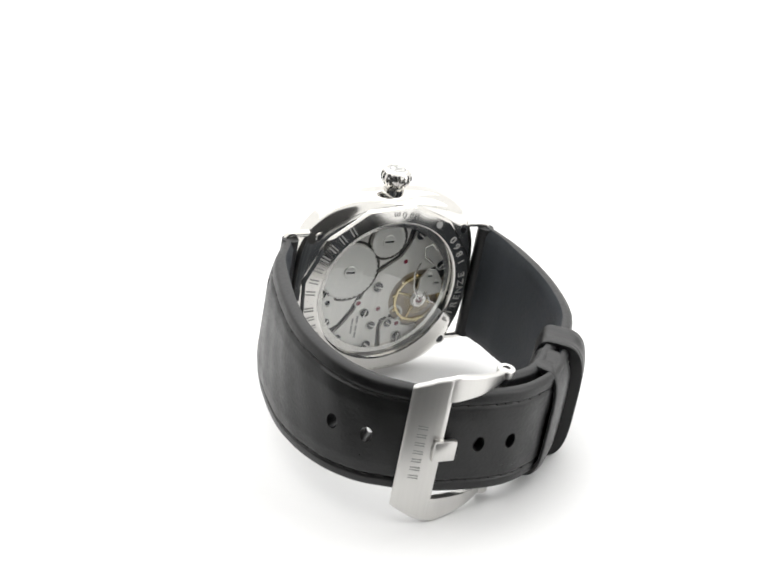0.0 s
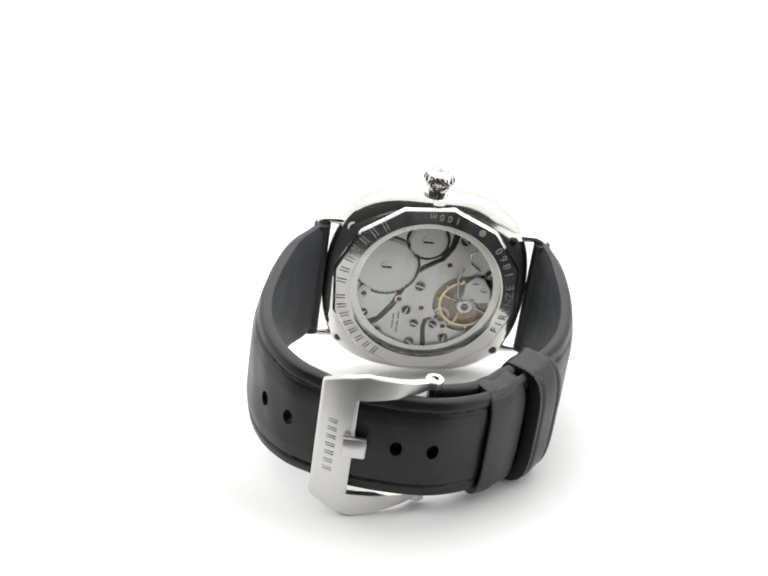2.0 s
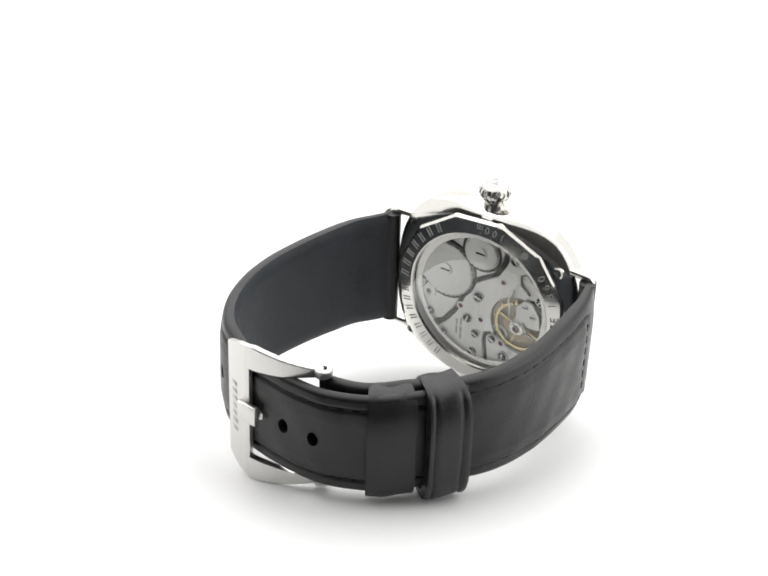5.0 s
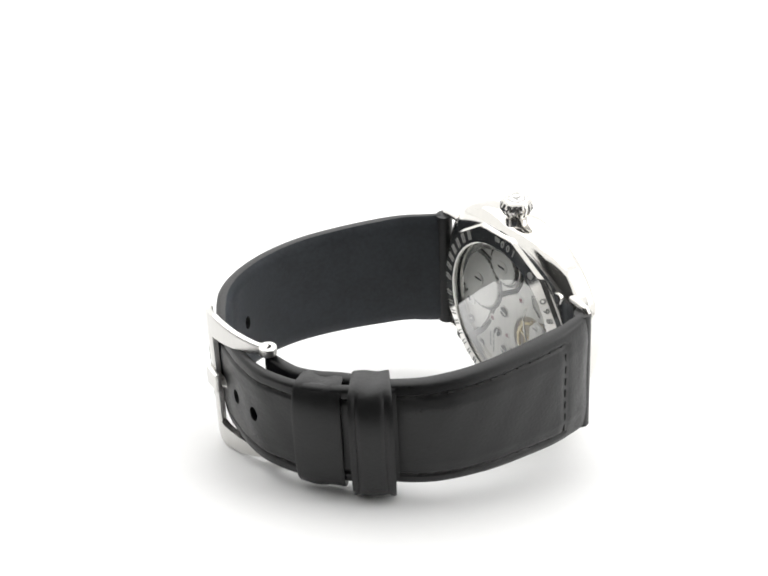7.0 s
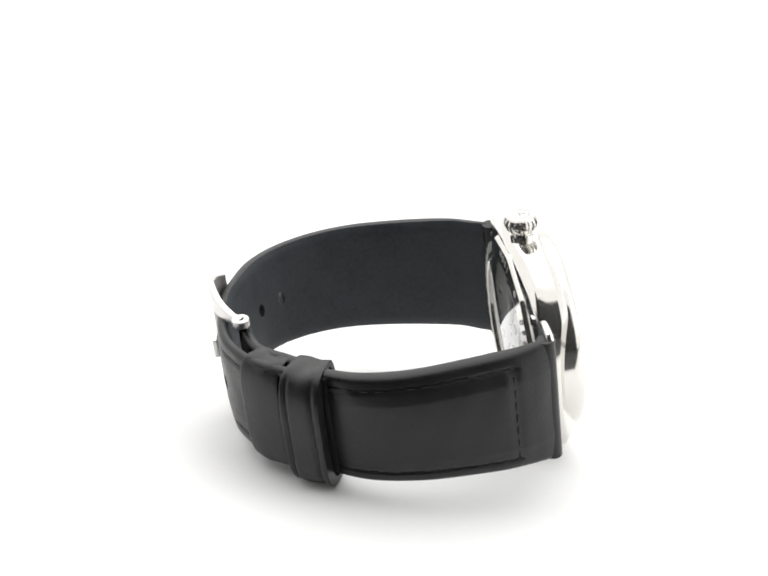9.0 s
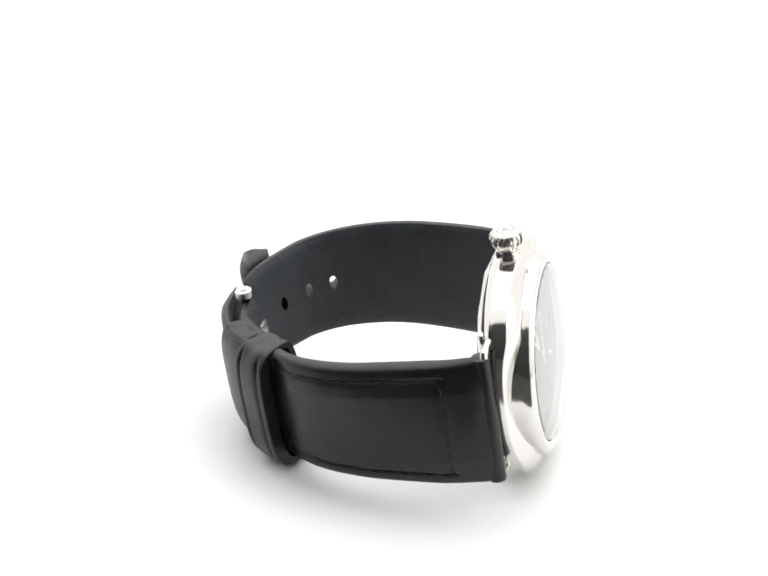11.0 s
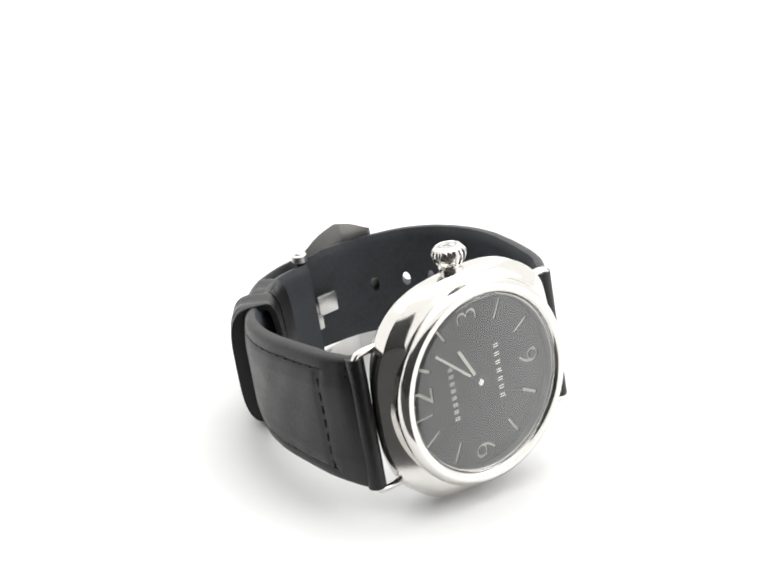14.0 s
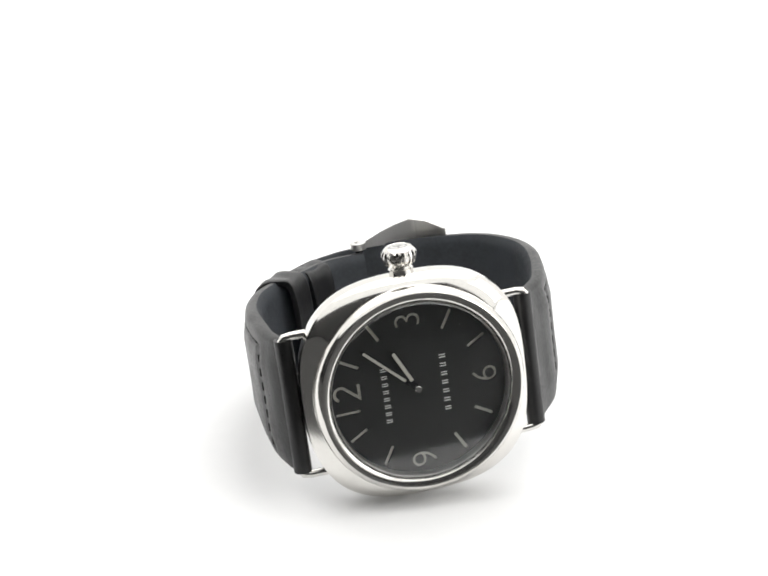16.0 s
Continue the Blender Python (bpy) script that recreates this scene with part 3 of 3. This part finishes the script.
def build_strap(watch):
    wide6 = ((0, 0.25, 0.5, 0.62, 0.8, 1), (13.9, 13.0, 11.8, 11.4, 11.4, 11.7))
    wide12 = ((0, 0.15, 0.4, 0.7, 1), (14.0, 13.6, 12.7, 12.0, 11.3))
    tail, p, d = band("strap_tail", SIX, wide6, ((0, 0.06, 0.12, 0.5, 0.62, 1), (2.7, 2.7, 3.1, 3.0, 2.6, 2.5)), LEATHER, watch, "black leather strap with punched holes", -1, (0.075, 0.97), 1.4, 0.085, holes=((34.2, -54.0), (29.2, -59.7), (22.6, -64.0), (9.1, -67.2), (1.6, -67.4)))
    stitches(p, d, -1, 0.085, 0.94, wide6, 1.4, tail)
    lead, p, d = band("strap_lead", TWELVE, wide12, ((0, 0.08, 0.15, 0.6, 1), (2.7, 2.7, 3.2, 3.0, 2.6)), LEATHER, watch, "black leather strap with tone stitching", 1, (0.095, 0.75), 1.7, 0.105)
    stitches(p, d, 1, 0.105, 0.72, wide12, 1.7, lead)
    for sx in (-1, 1):
        part("strap_loop", tube([(sx * 24.1, -13.75, -5.75), (sx * 24.1, -13.5, -5.75), (sx * 24.1, 13.5, -5.75), (sx * 24.1, 13.75, -5.75)], 1.8, 24), LEATHER, watch, "rounded strap end wrapped over the bar")
    _, _, total = spline(SIX, 0.5)
    keeper(SIX, total - 15.7, 9.6, -12.7, 12.1, 1.4, watch, "fixed black leather keeper")
    keeper(SIX, total - 5.0, 8.2, -13.8, 12.9, 3.7, watch, "sliding black leather keeper with a creased ridge", ridged=1.0)


def build_buckle(watch):
    plan = [(3.2, -62.6), (6.2, -64.5), (10.2, -66.2), (14.2, -67.0), (17.4, -67.1), (20.8, -66.1), (24.2, -64.3)]
    places, ways, total = spline(plan, 0.5)
    n = len(places) - 1
    bm = bmesh.new()
    edge = lambda s: np.interp(s, (0, 0.1, 0.2, 0.42, 0.62, 0.8, 1), (14.0, 14.2, 14.6, 15.6, 16.35, 15.4, 13.3))
    for side in (1, -1):
        rows = []
        for i, (p, d) in enumerate(zip(places, ways)):
            s = i / n
            out = Vector((d.y, -d.x))
            y0, y1 = np.interp(s, (0, 0.1, 0.25, 0.4, 0.62, 1), (12.3, 12.2, 11.7, 11.4, 11.0, 11.0)), edge(s)
            if s < 0.7:
                rows.append([(p.x + out.x * h, side * y, p.y + out.y * h) for y, h in ((y0, -0.7), (y1 - 0.25, -0.7), (y1 - 0.02, -0.5), (y1 - 0.02, 0.5), (y1 - 0.25, 0.7), (y0, 0.7))])
        ribbon(bm, rows)
    rows = []
    for i, (p, d) in enumerate(zip(places, ways)):
        s = i / n
        out = Vector((d.y, -d.x))
        if s > 0.655:
            thin = 0.75 if 0.67 < s < 0.98 else 0.5
            rows.append([(p.x + out.x * h, y, p.y + out.y * h) for y, h in ((-edge(s) + 0.25, -thin), (edge(s) - 0.25, -thin), (edge(s), -thin + 0.25), (edge(s), thin - 0.25), (edge(s) - 0.25, thin), (-edge(s) + 0.25, thin), (-edge(s), thin - 0.25), (-edge(s), -thin + 0.25))])
    ribbon(bm, rows)
    buckle = part("buckle", bm, BRUSHED, watch, "large brushed steel pin buckle")
    for sy in (-1, 1):
        part("pin_eye", lathe([(0.8, -0.85), (1.65, -0.85), (1.8, -0.7), (1.8, 0.7), (1.65, 0.85), (0.8, 0.85)], 32), BRUSHED, buckle, "round eye of the pin bar", local=at(3.2, sy * 13.2, -62.6, 90, 0, 0))
    # bar coloured near black, as shade in the two eye holes
    part("pin_bar", tube([(3.2, -13.7, -62.6), (3.2, 13.7, -62.6)], 0.78), CAVITY, buckle, "thin pin bar")
    rows, bm = [], bmesh.new()
    places, ways, _ = spline([(2.8, -62.4), (5, -62.8), (8, -63.2), (10.4, -63.8), (12.4, -65.2), (15.4, -66.6), (17.4, -67.3), (19.4, -67.5)], 0.5)
    for p, d in zip(places, ways):
        out = Vector((d.y, -d.x))
        rows.append([(p.x + out.x * h, y, p.y + out.y * h) for y, h in ((-1.1, -0.5), (-0.9, -0.6), (0.9, -0.6), (1.1, -0.5), (1.1, 0.4), (0.8, 0.6), (-0.8, 0.6), (-1.1, 0.4))])
    part("tongue", ribbon(bm, rows), BRUSHED, buckle, "steel tongue through the strap hole")
    part("tongue_plate", block(5.0, 4.6, 0.8, 0.2), BRUSHED, buckle, "flat square root of the tongue", local=at(8.0, 0.6, -62.2, 0, 0, 0))
    part("pin_sleeve", block(1.8, 3.4, 1.0, 0.2), BRUSHED, buckle, "small sleeve on the pin bar", local=at(4.9, -2.8, -61.9))
    part("tongue_tip", block(4.7, 4.4, 1.4, 0.35), BRUSHED, buckle, "square tongue tip resting on the bar", local=at(17.2, 0.6, -68.3, 0, -4, 0))
    for i in range(7):
        part("brand_mark", two_bars(0.95, 1.9, 0.3), ENGRAVED, buckle, smooth=False, local=at(21.6, -6.0 + 1.85 * i, -66.45, 0, -28, 0) @ pose(0, 0, 0, 180, 0, 90))


def build_watch():
    watch = new("wristwatch")
    watch.empty_display_size = 0.01
    tagged(watch, "steel wristwatch with black dial and strap, standing on its side", "wristwatch")
    case, back = build_case(watch)
    build_lugs(watch)
    build_crown(watch)
    build_dial(watch)
    build_movement(watch)
    build_back_marks(back)
    build_strap(watch)
    build_buckle(watch)
    return watch


build_sweep()
wristwatch = build_watch()

# The turntable's angle, degrees.
TURN = ((0, 0.00), (0.5, -5.57), (1, -11.85), (1.5, -17.39), (2, -23.90), (2.5, -29.40), (3, -35.67), (3.5, -41.22), (4, -47.63), (6.5, -77.10), (7, -83.44), (7.5, -89.02), (8, -95.38), (8.5, -100.91), (9, -107.13), (11.5, -137.42), (12, -143.67), (12.5, -149.31), (13, -156.06), (13.5, -161.91), (14, -168.49), (14.5, -174.44), (15, -180.88), (15.5, -186.67), (16, -193.07))


def motions():
    # the balance swings to and fro three times a second
    balance = bpy.data.objects["balance_wheel"]
    walk(balance, [(i / 6, at(-10.0, -3.2, 0, 0, 0, 40 if i % 2 else -40)) for i in range(97)])
    walk(wristwatch, [(t, pose(0, 0, 0, 0, 0, a) @ LEAN) for t, a in TURN])


motions()
